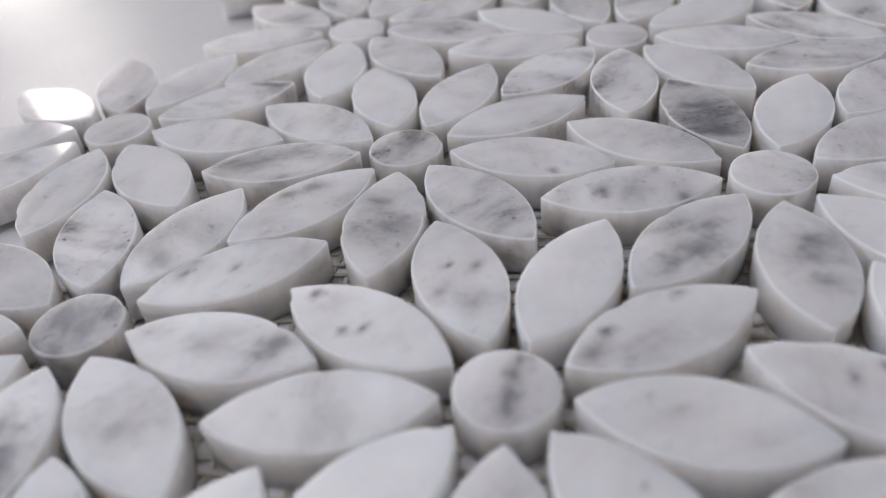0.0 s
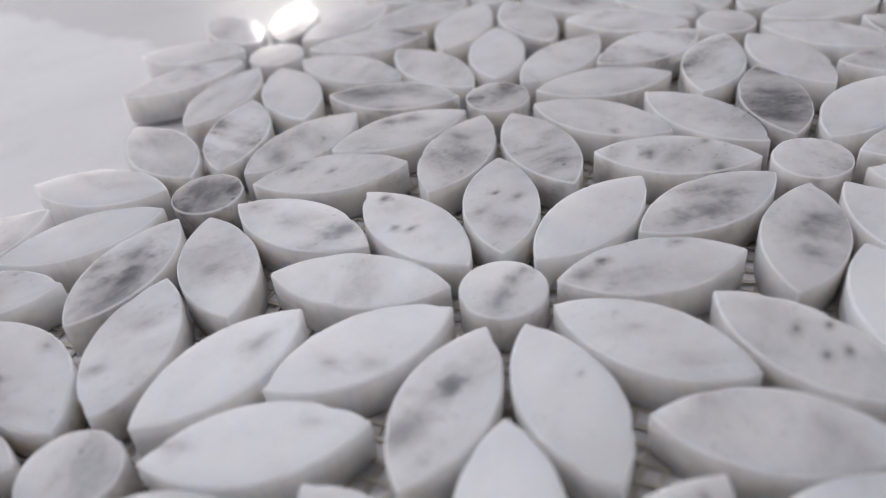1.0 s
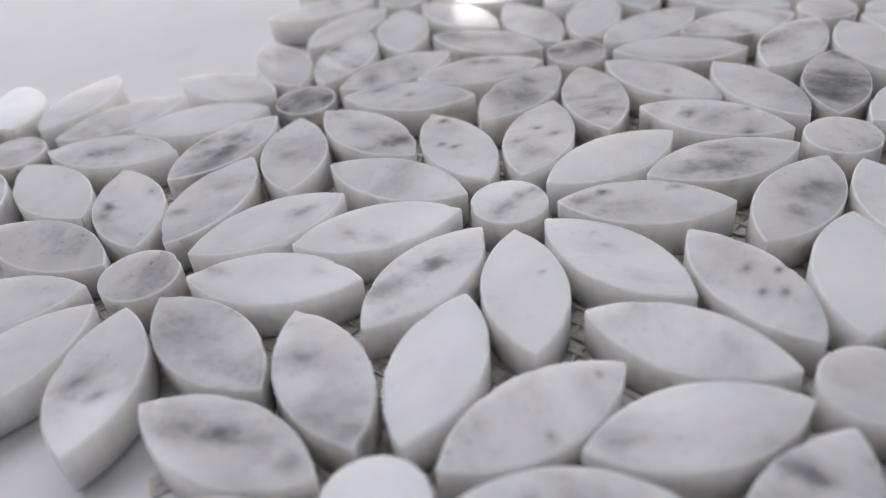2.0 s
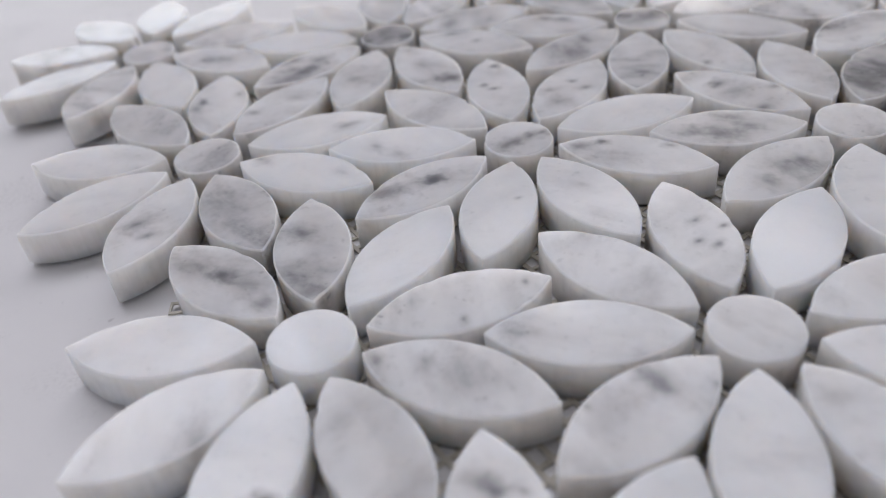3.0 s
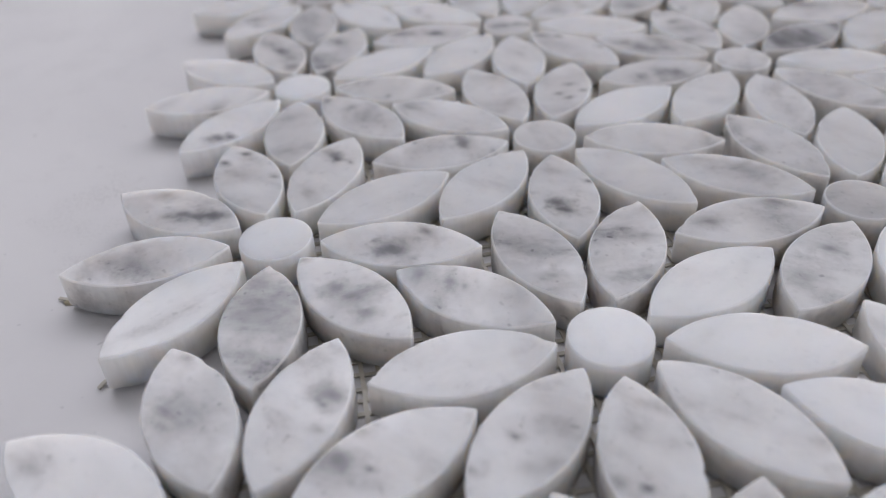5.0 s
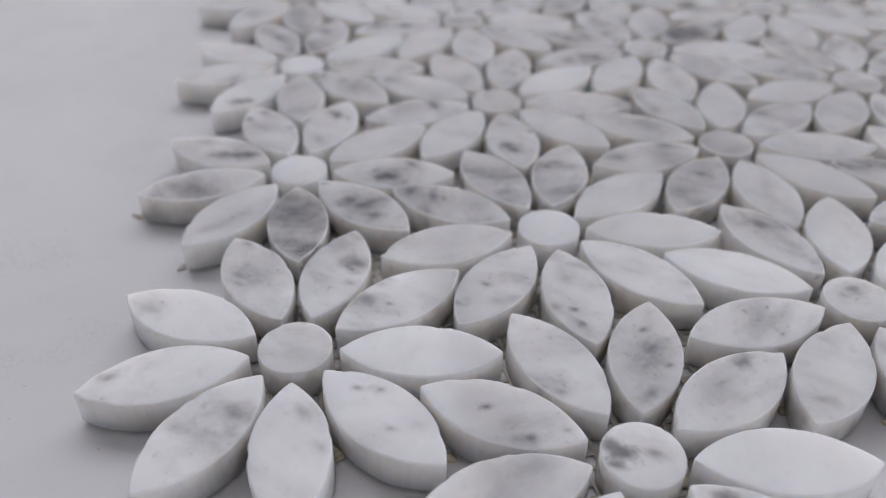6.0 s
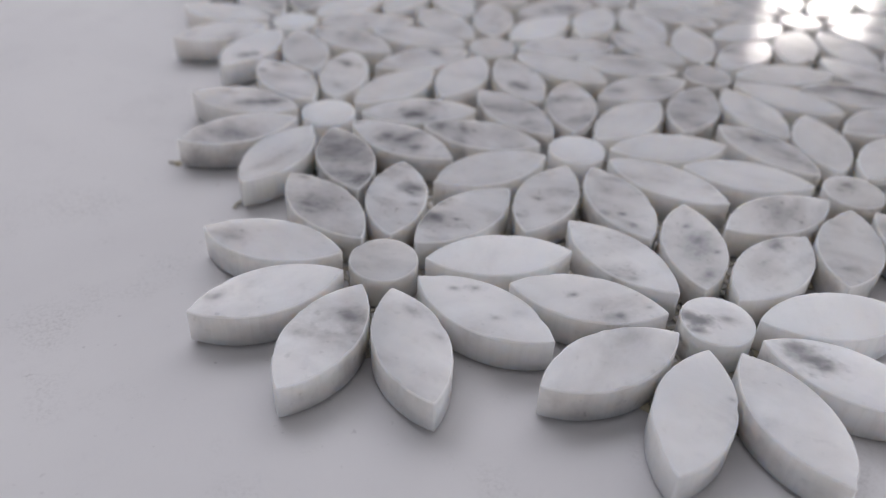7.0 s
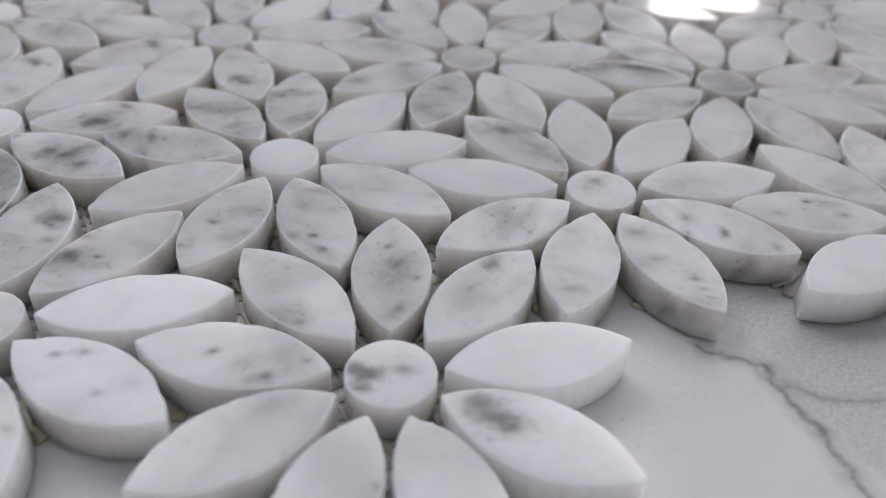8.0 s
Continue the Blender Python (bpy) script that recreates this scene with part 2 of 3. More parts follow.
# ---- the room ----
def room():
    t = 0.15
    bm = bmesh.new()
    add_box(bm, -ROOM_X - t, ROOM_X + t, -ROOM_Y - t, ROOM_Y + t, FLOOR_Z - 0.1, FLOOR_Z)
    tagged(part("floor", bm, FLOOR_STONE), "grey stone floor of the room", "floor", kind="structure")
    bm = bmesh.new()
    add_box(bm, -ROOM_X - t, ROOM_X + t, -ROOM_Y - t, ROOM_Y + t, CEIL_Z, CEIL_Z + 0.1)
    tagged(part("ceiling", bm, CEILING_PAINT), "plain white painted ceiling", "ceiling", kind="structure")
    bm = bmesh.new()
    add_box(bm, -ROOM_X - t, ROOM_X + t, -ROOM_Y - t, -ROOM_Y, FLOOR_Z, CEIL_Z)
    tagged(part("wall_south", bm, PAINT), "plain off-white painted wall", "wall", kind="structure")
    for name, (y0, y1, z0, z1), x0, x1 in zip(("wall_east", "wall_west"), ADDED_SIDE_OPENINGS, (ROOM_X, -ROOM_X - t), (ROOM_X + t, -ROOM_X)):
        bm = bmesh.new()
        add_box(bm, x0, x1, -ROOM_Y, y0, FLOOR_Z, CEIL_Z)
        add_box(bm, x0, x1, y1, ROOM_Y, FLOOR_Z, CEIL_Z)
        add_box(bm, x0, x1, y0, y1, FLOOR_Z, z0)
        add_box(bm, x0, x1, y0, y1, z1, CEIL_Z)
        tagged(part(name, bm, PAINT), "off-white painted wall with an added opening for light", "wall", kind="structure")
    bm = bmesh.new()
    (a0, a1, az0, az1), (b0, b1, bz0, bz1) = WINDOWS
    y0, y1 = ROOM_Y, ROOM_Y + t
    add_box(bm, -ROOM_X - t, b0, y0, y1, FLOOR_Z, CEIL_Z)
    add_box(bm, b0, b1, y0, y1, FLOOR_Z, bz0)
    add_box(bm, b0, b1, y0, y1, bz1, CEIL_Z)
    add_box(bm, b1, a0, y0, y1, FLOOR_Z, CEIL_Z)
    add_box(bm, a0, a1, y0, y1, FLOOR_Z, az0)
    add_box(bm, a0, a1, y0, y1, az1, CEIL_Z)
    add_box(bm, a1, ROOM_X + t, y0, y1, FLOOR_Z, CEIL_Z)
    tagged(part("wall_north", bm, PAINT), "off-white painted wall with two windows", "wall", kind="structure")
    for i, (x0, x1, z0, z1) in enumerate(WINDOWS):
        win = tagged(new("window_%d" % (i + 1)), "white-framed window letting in daylight", "window", kind="structure")
        for fx0, fx1, fz0, fz1 in ((x0, x0 + 0.05, z0, z1), (x1 - 0.05, x1, z0, z1), (x0 + 0.05, x1 - 0.05, z0, z0 + 0.05), (x0 + 0.05, x1 - 0.05, z1 - 0.05, z1)):
            bm = bmesh.new()
            add_box(bm, fx0 + 0.002, fx1 - 0.002, y0 + 0.03, y0 + 0.09, fz0 + 0.002, fz1 - 0.002)
            part("window_frame", bm, FRAME_PAINT, win)


def ceiling_lamp():
    lamp = tagged(new("ceiling_lamp"), "square white ceiling light panel", "lamp", "ceiling lamps")
    r = LAMP_SIDE / 2
    s = r + 0.03
    for x0, x1, y0, y1 in ((-s, s, -s, -r), (-s, s, r, s), (-s, -r, -r, r), (r, s, -r, r)):
        bm = bmesh.new()
        add_box(bm, x0, x1, y0, y1, -0.045, -0.001)
        part("lamp_frame", bm, FRAME_PAINT, lamp)
    lamp.matrix_basis = pose(*CEILING_LAMPS[0][:2], CEIL_Z)
    for x, y, _ in CEILING_LAMPS[1:]:
        copy_thing(lamp, pose(x, y, CEIL_Z))


def counter():
    thing = tagged(new("counter"), "counter with a white, grey-veined marble top", "counter")
    thing.location = (0, 0, 0)
    bm = bmesh.new()
    add_box(bm, -0.8, 1.1, -0.75, 1.0, -0.03, 0.0)
    bevelled(bm, 0.003)
    part("countertop", bm, COUNTER, thing, "white marble slab with faint grey veins")
    bm = bmesh.new()
    add_box(bm, -0.74, 1.04, -0.69, 0.94, FLOOR_Z, -0.0305)
    part("counter_body", bm, FRAME_PAINT, thing)


room()
ceiling_lamp()
counter()

# ---- the mosaic sheet ----
A = 0.064                      # from one flower's middle to the next
THICK = 0.109 * A
BED = 0.0006                   # the fibre net under the tiles
COLUMNS, FLOWERS = 6, 5
LENGTH, WIDTH, INNER, DOT_R = 0.466 * A, 0.213 * A, 0.134 * A, 0.1075 * A


def petal_outline(seg, inset=0.0):
    """The outline of a petal, tip to tip along x, about its middle: two arcs that meet in slightly blunt tips."""
    h, w = LENGTH / 2 + 0.0002, WIDTH / 2
    r = (h * h + w * w) / (2 * w)
    deep = r - w                     # from an arc's middle to the petal's long axis
    r -= inset
    half = math.acos(deep / r)
    pts = []
    for side in (1, -1):
        for i in range(seg + 1):
            a = half * (1 - 2 * i / seg) * 0.985
            x, y = r * math.sin(a), r * math.cos(a) - deep
            pts.append((x, side * y) if side == 1 else (-x, -y))
    return pts


def dot_outline(inset):
    return [((DOT_R - inset) * math.cos(2 * math.pi * i / 36), (DOT_R - inset) * math.sin(2 * math.pi * i / 36)) for i in range(36)]


def tile_mesh(name, outline, rnd, chips):
    """A tile from its outline: sawn side, eased and here and there chipped top edge, polished top."""
    bm = bmesh.new()
    ease = 0.0003
    pts = outline(0.0)
    n = len(pts)
    jag = [rnd.uniform(-0.00003, 0.00003) for _ in pts]
    bite = [0.0] * n
    for _ in range(chips):
        c, deep = rnd.randrange(n), rnd.uniform(0.0001, 0.0004)
        for d in (-1, 0, 1):
            bite[(c + d) % n] = max(bite[(c + d) % n], deep * (1.0 if d == 0 else 0.15))

    def ring(inset, z, chip):
        out = []
        for i, (x, y) in enumerate(outline(inset)):
            (ax, ay), (bx, by) = pts[i - 1], pts[(i + 1) % n]
            ln = math.hypot(bx - ax, by - ay) or 1
            nx, ny = (by - ay) / ln, -(bx - ax) / ln
            if nx * x + ny * y < 0:
                nx, ny = -nx, -ny
            k = jag[i] * (1 if z < THICK else 0.6) + chip * bite[i]
            out.append(bm.verts.new((x - nx * k, y - ny * k, z - (chip * bite[i] * 0.8 if z < THICK else 0))))
        return out

    rings = [ring(0.00025, 0.0, 0), ring(0.0, 0.0003, 0), ring(0.0, THICK - ease, 1.0), ring(ease * 0.3, THICK - ease * 0.3, 0.9), ring(ease, THICK, 0.8)]
    for k, (lo, hi) in enumerate(zip(rings, rings[1:])):
        for i in range(n):
            f = bm.faces.new((lo[i], lo[(i + 1) % n], hi[(i + 1) % n], hi[i]))
            f.material_index = 1 if k < 2 else 2
            f.smooth = True
    bm.faces.new(rings[-1]).material_index = 0
    bm.faces.new(rings[0][::-1]).material_index = 1
    bmesh.ops.recalc_face_normals(bm, faces=bm.faces[:])
    tips = {0, n // 2 - 1, n // 2, n - 1}
    if name == "petal":
        bm.verts.index_update()
        for e in bm.edges:
            i, j = e.verts[0].index, e.verts[1].index
            if abs(i - j) == n and (i % n) in tips:
                e.smooth = False
    me = bpy.data.meshes.new(name)
    bm.to_mesh(me)
    bm.free()
    me.materials.append(MARBLE_TOP)
    me.materials.append(MARBLE_SIDE)
    me.materials.append(MARBLE_LIT_EDGE)
    return me


rnd = random.Random(11)
PETALS = [tile_mesh("petal", lambda d: petal_outline(22, d), rnd, k) for k in (0, 1, 2, 2, 3, 4, 5, 6)]
DOTS = [tile_mesh("dot", dot_outline, rnd, k) for k in (0, 1, 2)]


def flower_place(c, k):
    return c * math.sqrt(0.75) * A, (k - (0.5 if c % 2 else 0.0)) * A


sheet = tagged(new("mosaic_tile_sheet"), "sheet of white and grey marble flower mosaic on fibre net", "tile sheet")


def net():
    """The fibre net: flat strands both ways, cut off near the flowers' tips, with blobs of dried glue."""
    bm = bmesh.new()
    mids = [flower_place(c, k) for c in range(COLUMNS) for k in range(FLOWERS)]
    pitch, half, turned = 0.0029, 0.00038, radians(8)
    ca, sa = math.cos(turned), math.sin(turned)

    def inside(x, y):
        d = sorted((x - mx) ** 2 + (y - my) ** 2 for mx, my in mids)
        return d[0] < (0.33 * A) ** 2 or d[2] < (0.80 * A) ** 2

    r2 = random.Random(5)
    for way in (0, 1):
        for i in range(-60, 200):
            off = i * pitch + r2.uniform(-0.0003, 0.0003)
            start, s = None, -0.2
            while s < 0.6:
                u, v = (s, off) if way == 0 else (off, s)
                x, y = ca * u - sa * v, sa * u + ca * v
                now = inside(x, y)
                if now and start is None:
                    start = s
                if (not now) and start is not None or (now and s - start > 0.012):
                    e = s
                    jit = r2.uniform(-0.0002, 0.0002)
                    z0, z1 = (0.0001, 0.00042) if way == 0 else (0.0003, 0.0006)
                    cs = []
                    for z in (z0, z1):
                        for (uu, vv) in ((start, -half), (e, -half), (e, half), (start, half)):
                            a, b = (uu, off + jit + vv) if way == 0 else (off + jit + vv, uu)
                            cs.append(bm.verts.new((ca * a - sa * b, sa * a + ca * b, z)))
                    for f in ((4, 5, 6, 7), (0, 1, 5, 4), (1, 2, 6, 5), (2, 3, 7, 6), (3, 0, 4, 7)):
                        bm.faces.new([cs[q] for q in f])
                    start = s if now else None
                s += 0.001
    bmesh.ops.recalc_face_normals(bm, faces=bm.faces[:])
    part("fibre_net", bm, FIBRE, sheet, "off-white glass fibre net")


# what sets single tiles apart: (column, flower, piece), where piece 0 is the dot and 1 to 9 are the petals from 30 degrees on, anticlockwise;
# tone, strength of the veins, their direction in the plan, and up to four grey marks: how far along the petal, how far to its left,
# radius in millimetres, darkness (on a dot: east and north of its middle)
STONES = {}


def stone(piece, tone, vein, streak, *marks):
    STONES[piece] = (tone, vein, streak, marks)


stone((0, 0, 0), 0.8, 0.6, None)
stone((0, 0, 1), 0.97, 0.4, None, (0.31, 0.27, 1.7, 0.85), (0.49, 0.45, 0.8, 0.5), (0.56, 0.43, 0.6, 0.5), (0.41, -0.02, 0.5, 0.5))
stone((0, 0, 2), 0.97, 0.5, None, (0.61, -0.27, 2, 0.6), (0.39, -0.32, 0.9, 0.5), (0.54, -0.23, 0.8, 0.5))
stone((0, 0, 3), 0.95, 0.6, None, (0.52, 0, 5, 0.25), (0.57, 0.23, 1.2, 0.35), (0.89, -0.13, 1, 0.4), (0.64, 0.04, 0.8, 0.3))
stone((0, 0, 4), 0.98, 0.3, None, (0.76, 0.11, 1.7, 0.3))
stone((0, 0, 5), 0.97, 0.35, None, (0.81, -0.12, 1.3, 0.5))
stone((0, 0, 6), 1, 0.25, None, (0.31, 0.15, 2, 0.6), (0.43, 0.37, 1.4, 0.4), (0.56, -0.31, 1.1, 0.4), (0.52, 0.08, 2.4, 0.15))
stone((0, 0, 7), 0.98, 0.25, None, (0.24, 0.15, 1.1, 0.3), (0.51, 0.37, 1, 0.3))
stone((0, 0, 8), 1, 0.15, None, (0.25, 0.1, 0.6, 0.45), (0.36, 0.28, 0.6, 0.45), (0.61, -0.09, 0.6, 0.45), (0.7, 0.18, 1.4, 0.15))
stone((0, 0, 9), 1.03, 0.05, None)
stone((0, 1, 0), 1.16, 0, None)
stone((0, 1, 1), 0.98, 0.2, None)
stone((0, 1, 2), 0.97, 0.2, None, (0.68, -0.01, 0.9, 0.8), (0.73, 0.09, 1.8, 0.4), (0.66, -0.26, 0.7, 0.5), (0.24, 0.03, 2.2, 0.22))
stone((0, 1, 3), 0.95, 0.3, None, (0.84, -0.13, 0.7, 0.8), (0.78, 0.23, 0.8, 0.8), (0.43, -0.38, 0.7, 0.6), (0.57, 0.12, 1.8, 0.25))
stone((0, 1, 4), 0.97, 0.35, -12, (0.23, -0.1, 1.8, 0.65), (0.34, 0.03, 1.7, 0.65), (0.44, 0.05, 1.4, 0.5), (0.7, -0.21, 1.4, 0.35))
stone((0, 1, 5), 0.96, 0.5, None, (0.55, 0.02, 4.2, 0.3))
stone((0, 1, 6), 1, 0.25, None)
stone((0, 1, 7), 0.82, 0.9, None, (0.4, 0.03, 4.8, 0.45), (0.44, -0.06, 4.2, 0.4), (0.14, -0.1, 3, 0.35))
stone((0, 1, 8), 0.95, 0.45, None, (0.51, -0.03, 2.4, 0.75), (0.38, -0.06, 1.6, 0.6), (0.7, -0.06, 1.5, 0.45), (0.04, 0.02, 0.8, 0.7))
stone((0, 1, 9), 0.93, 0.3, None, (0.46, -0.13, 1.5, 1), (0.41, -0.22, 1.3, 0.9), (0.65, 0.28, 1.5, 0.5), (0.53, -0.01, 3.6, 0.28))
stone((0, 2, 0), 1.16, 0, None)
stone((0, 2, 1), 1.03, 0.05, -4)
stone((0, 2, 2), 0.86, 0.5, None, (0.63, 0.13, 1.5, 0.6), (0.25, -0.16, 1.6, 0.35), (0.31, 0.22, 2.2, 0.25), (0.08, 0.04, 1.2, 0.3))
stone((0, 2, 3), 0.88, 0.55, None, (0.53, -0.05, 1.2, 0.9), (0.14, -0.04, 1.5, 0.65), (0.73, 0.05, 2.6, 0.22), (0.37, -0.13, 2.6, 0.22))
stone((0, 2, 4), 1, 0.15, None)
stone((0, 2, 5), 0.98, 0.15, None, (0.44, 0.42, 2, 0.35))
stone((0, 2, 6), 1.08, 0.1, None, (0.7, 0.18, 1.2, 0.8), (0.64, 0.29, 1, 0.7), (0.76, 0.1, 1.4, 0.35))
stone((0, 2, 7), 0.87, 0.2, None, (0.79, -0.06, 2, 0.25), (0.28, -0.15, 2.5, 0.2))
stone((0, 2, 8), 0.92, 0.5, -102, (0.09, -0.05, 0.9, 0.5), (0.52, -0.01, 2, 0.25), (0.32, 0.1, 1.2, 0.3))
stone((0, 2, 9), 0.92, 0.5, -113, (0.47, -0.3, 0.6, 0.6), (0.86, 0.03, 0.6, 0.5), (0.26, 0.21, 1.2, 0.25))
stone((0, 3, 0), 0.85, 0.6, None)
stone((0, 3, 1), 0.95, 0.4, None, (0.31, 0.26, 1.2, 0.45), (0.63, -0.05, 1.6, 0.3))
stone((0, 3, 2), 0.97, 0.3, None, (0.55, 0.26, 0.9, 0.8), (0.46, 0.36, 1.5, 0.5), (0.61, -0.34, 0.7, 0.4))
stone((0, 3, 3), 0.85, 0.5, None)
stone((0, 3, 4), 0.97, 0.2, None)
stone((0, 3, 5), 0.96, 0.2, None)
stone((0, 3, 6), 0.98, 0.35, None, (0.54, -0.18, 1.3, 0.5), (0.64, 0.11, 1.1, 0.4))
stone((0, 3, 7), 0.84, 0.6, None, (0.38, -0.09, 3.4, 0.3), (0.54, -0.04, 4, 0.2), (0.25, -0.05, 1.2, 0.2))
stone((0, 3, 8), 1.03, 0.08, None, (0.12, 0.14, 1.4, 0.35), (0.76, 0.14, 1.2, 0.25))
stone((0, 3, 9), 1.02, 0.12, None, (0.71, -0.06, 1.8, 0.35), (0.73, 0.45, 0.5, 0.5))
stone((1, 0, 0), 1.06, 0.15, -31, (-0.7, 0.35, 1.1, 1.9), (-0.45, 0.1, 1.0, 1.9), (-0.72, -0.2, 0.8, 1.2), (0.3, 0, 1.3, 0.5))
stone((1, 0, 1), 0.93, 0.25, None, (0.74, 0.21, 0.9, 1), (0.76, 0.28, 2.4, 0.5), (0.4, 0.19, 3, 0.18))
stone((1, 0, 2), 0.82, 0.5, None, (0.55, -0.06, 2, 0.75), (0.71, 0.05, 0.7, 0.8), (0.16, -0.08, 1, 0.6), (0.42, -0.31, 0.6, 0.8))
stone((1, 0, 3), 0.97, 0.4, None, (0.27, 0.26, 0.9, 0.35), (0.36, 0.43, 1, 0.35))
stone((1, 0, 4), 0.97, 0.3, 1, (0.29, 0.26, 0.9, 1), (0.59, -0.01, 0.6, 0.65), (0.12, -0.03, 0.5, 0.65), (0.44, 0.12, 2, 0.15))
stone((1, 0, 5), 0.95, 0.4, None, (0.27, -0.26, 2.4, 0.3))
stone((1, 0, 6), 0.97, 0.15, None, (0.35, 0.38, 0.6, 0.4))
stone((1, 0, 7), 1, 0.3, None)
stone((1, 0, 8), 1.06, 0.15, None, (0.17, 0.08, 1.8, 0.75), (0.28, -0.02, 1.8, 0.8), (0.37, -0.04, 1.4, 0.6))
stone((1, 0, 9), 1.06, 0, None)
stone((1, 1, 0), 1.11, 0.05, None)
stone((1, 1, 1), 1, 0.08, None)
stone((1, 1, 2), 0.9, 0.8, None, (0.19, -0.03, 2.2, 0.4), (0.28, -0.23, 1.5, 0.4), (0.63, -0.18, 1.4, 0.4))
stone((1, 1, 3), 0.9, 0.6, None, (0.56, 0.02, 3, 0.35), (0.27, 0.05, 1.3, 0.4))
stone((1, 1, 4), 0.92, 0.7, None, (0.85, -0.07, 2.2, 0.5), (0.66, -0.12, 0.7, 0.5), (0.57, -0.1, 0.6, 0.4))
stone((1, 1, 5), 0.97, 0.3, 34)
stone((1, 1, 6), 0.97, 0.4, None, (0.56, -0.11, 0.7, 0.9), (0.83, -0.25, 0.9, 0.4), (0.67, 0.21, 2, 0.2))
stone((1, 1, 7), 0.93, 0.5, None, (0.66, -0.12, 0.5, 0.8), (0.81, -0.08, 0.6, 0.6), (0.62, -0.37, 0.9, 0.5), (0.33, -0.06, 1.6, 0.4))
stone((1, 1, 8), 0.95, 0.5, None)
stone((1, 1, 9), 0.98, 0.08, None)
stone((1, 2, 0), 0.84, 0.6, None)
stone((1, 2, 1), 1.06, 0, None)
stone((1, 2, 2), 0.9, 0.5, None, (0.58, -0.08, 0.7, 0.7), (0.4, 0.03, 0.7, 0.6), (0.5, -0.36, 0.6, 0.7), (0.35, -0.17, 0.6, 0.6))
stone((1, 2, 3), 0.92, 0.5, None, (0.29, -0.05, 2.5, 0.25))
stone((1, 2, 4), 0.95, 0.4, None)
stone((1, 2, 5), 0.95, 0.3, None, (0.32, -0.17, 1.8, 0.75), (0.14, 0.22, 0.7, 0.5), (0.33, -0.38, 1.2, 0.4), (0.66, -0.39, 0.5, 0.5))
stone((1, 2, 6), 0.98, 0.15, None)
stone((1, 2, 7), 0.95, 0.3, -25, (0.61, -0.13, 1.6, 0.9), (0.7, -0.05, 1.4, 0.7), (0.38, 0.42, 0.6, 0.6), (0.2, -0.11, 2.4, 0.2))
stone((1, 2, 8), 0.93, 0.3, None)
stone((1, 2, 9), 0.9, 0.4, None)
stone((1, 3, 0), 0.86, 0.4, 14, (0.35, -0.06, 1.2, 0.7), (-0.49, -0.12, 1.2, 0.7), (-0.08, -0.1, 1.3, 0.6), (0.76, -0.09, 1, 0.5))
stone((1, 3, 1), 0.95, 0.3, None, (0.59, 0.07, 0.5, 0.7), (0.54, -0.22, 0.8, 0.6), (0.27, -0.03, 1.8, 0.35), (0.4, 0.26, 1.6, 0.25))
stone((1, 3, 2), 0.96, 0.25, None, (0.86, -0.08, 0.7, 0.8), (0.56, 0.19, 0.6, 0.7), (0.49, 0.07, 0.7, 0.7), (0.71, -0.11, 2, 0.2))
stone((1, 3, 3), 0.96, 0.35, None)
stone((1, 3, 4), 1.03, 0.1, None, (0.51, 0.29, 1.6, 0.25), (0.67, 0.04, 1.2, 0.25))
stone((1, 3, 5), 0.95, 0.3, None, (0.41, -0.03, 0.9, 1), (0.4, -0.04, 2, 0.45), (0.73, -0.29, 2.8, 0.6), (0.42, -0.01, 1, 0.7))
stone((1, 3, 6), 0.95, 0.12, None, (0.4, 0.23, 0.4, 0.4))
stone((1, 3, 7), 0.97, 0.2, None, (0.41, 0.06, 1, 0.25))
stone((1, 3, 8), 0.94, 0.25, None, (0.26, 0.21, 0.7, 0.9), (0.12, -0.02, 1.6, 0.6), (0.68, 0.34, 0.7, 0.6), (0.21, -0.31, 1.2, 0.25))
stone((1, 3, 9), 1, 0.1, None)
stone((1, 4, 0), 0.78, 1.3, None, (0.22, 0.3, 3.6, 0.6), (-0.3, -0.34, 2.5, 0.5))
stone((1, 4, 2), 0.93, 0.5, None)
stone((1, 4, 3), 1, 0.2, None)
stone((1, 4, 4), 1.02, 0.1, None)
stone((1, 4, 5), 0.95, 0.3, None, (0.71, 0.26, 4.3, 0.5), (0.58, 0.16, 1.9, 0.9), (0.39, -0.04, 1.7, 0.8), (0.54, -0.39, 1.5, 0.7))
stone((1, 4, 6), 0.93, 0.4, None, (0.55, -0.07, 2.3, 0.3), (0.59, 0.05, 2.6, 0.25))
stone((1, 4, 7), 0.94, 0.4, None, (0.78, 0.14, 1.5, 0.85), (0.72, -0.03, 1.1, 0.6), (0.45, -0.04, 2.2, 0.25), (0.12, 0.03, 1, 0.3))
stone((1, 4, 8), 0.92, 0.5, None, (0.26, 0.22, 0.7, 0.5), (0.51, 0.03, 0.7, 0.5))
stone((1, 4, 9), 0.9, 0.4, None, (0.26, -0.01, 2.4, 0.35))
stone((2, 0, 0), 0.84, 0.5, None, (0.04, 0.45, 1.4, 0.6))
stone((2, 0, 1), 0.93, 0.1, None)
stone((2, 0, 2), 0.95, 0.2, None)
stone((2, 0, 3), 0.9, 0.5, None, (0.65, -0.1, 2.2, 0.5), (0.35, -0.17, 1.6, 0.35))
stone((2, 0, 4), 1, 0.1, None)
stone((2, 0, 5), 0.95, 0.5, 52)
stone((2, 0, 6), 0.88, 0.4, None, (0.8, -0.02, 1.6, 0.4), (0.22, -0.23, 1.8, 0.25))
stone((2, 0, 7), 0.85, 0.5, None, (0.21, -0.1, 1.4, 0.5), (0.47, -0.19, 1.8, 0.4), (0.71, 0.06, 0.7, 0.6), (0.8, 0.04, 0.5, 0.5))
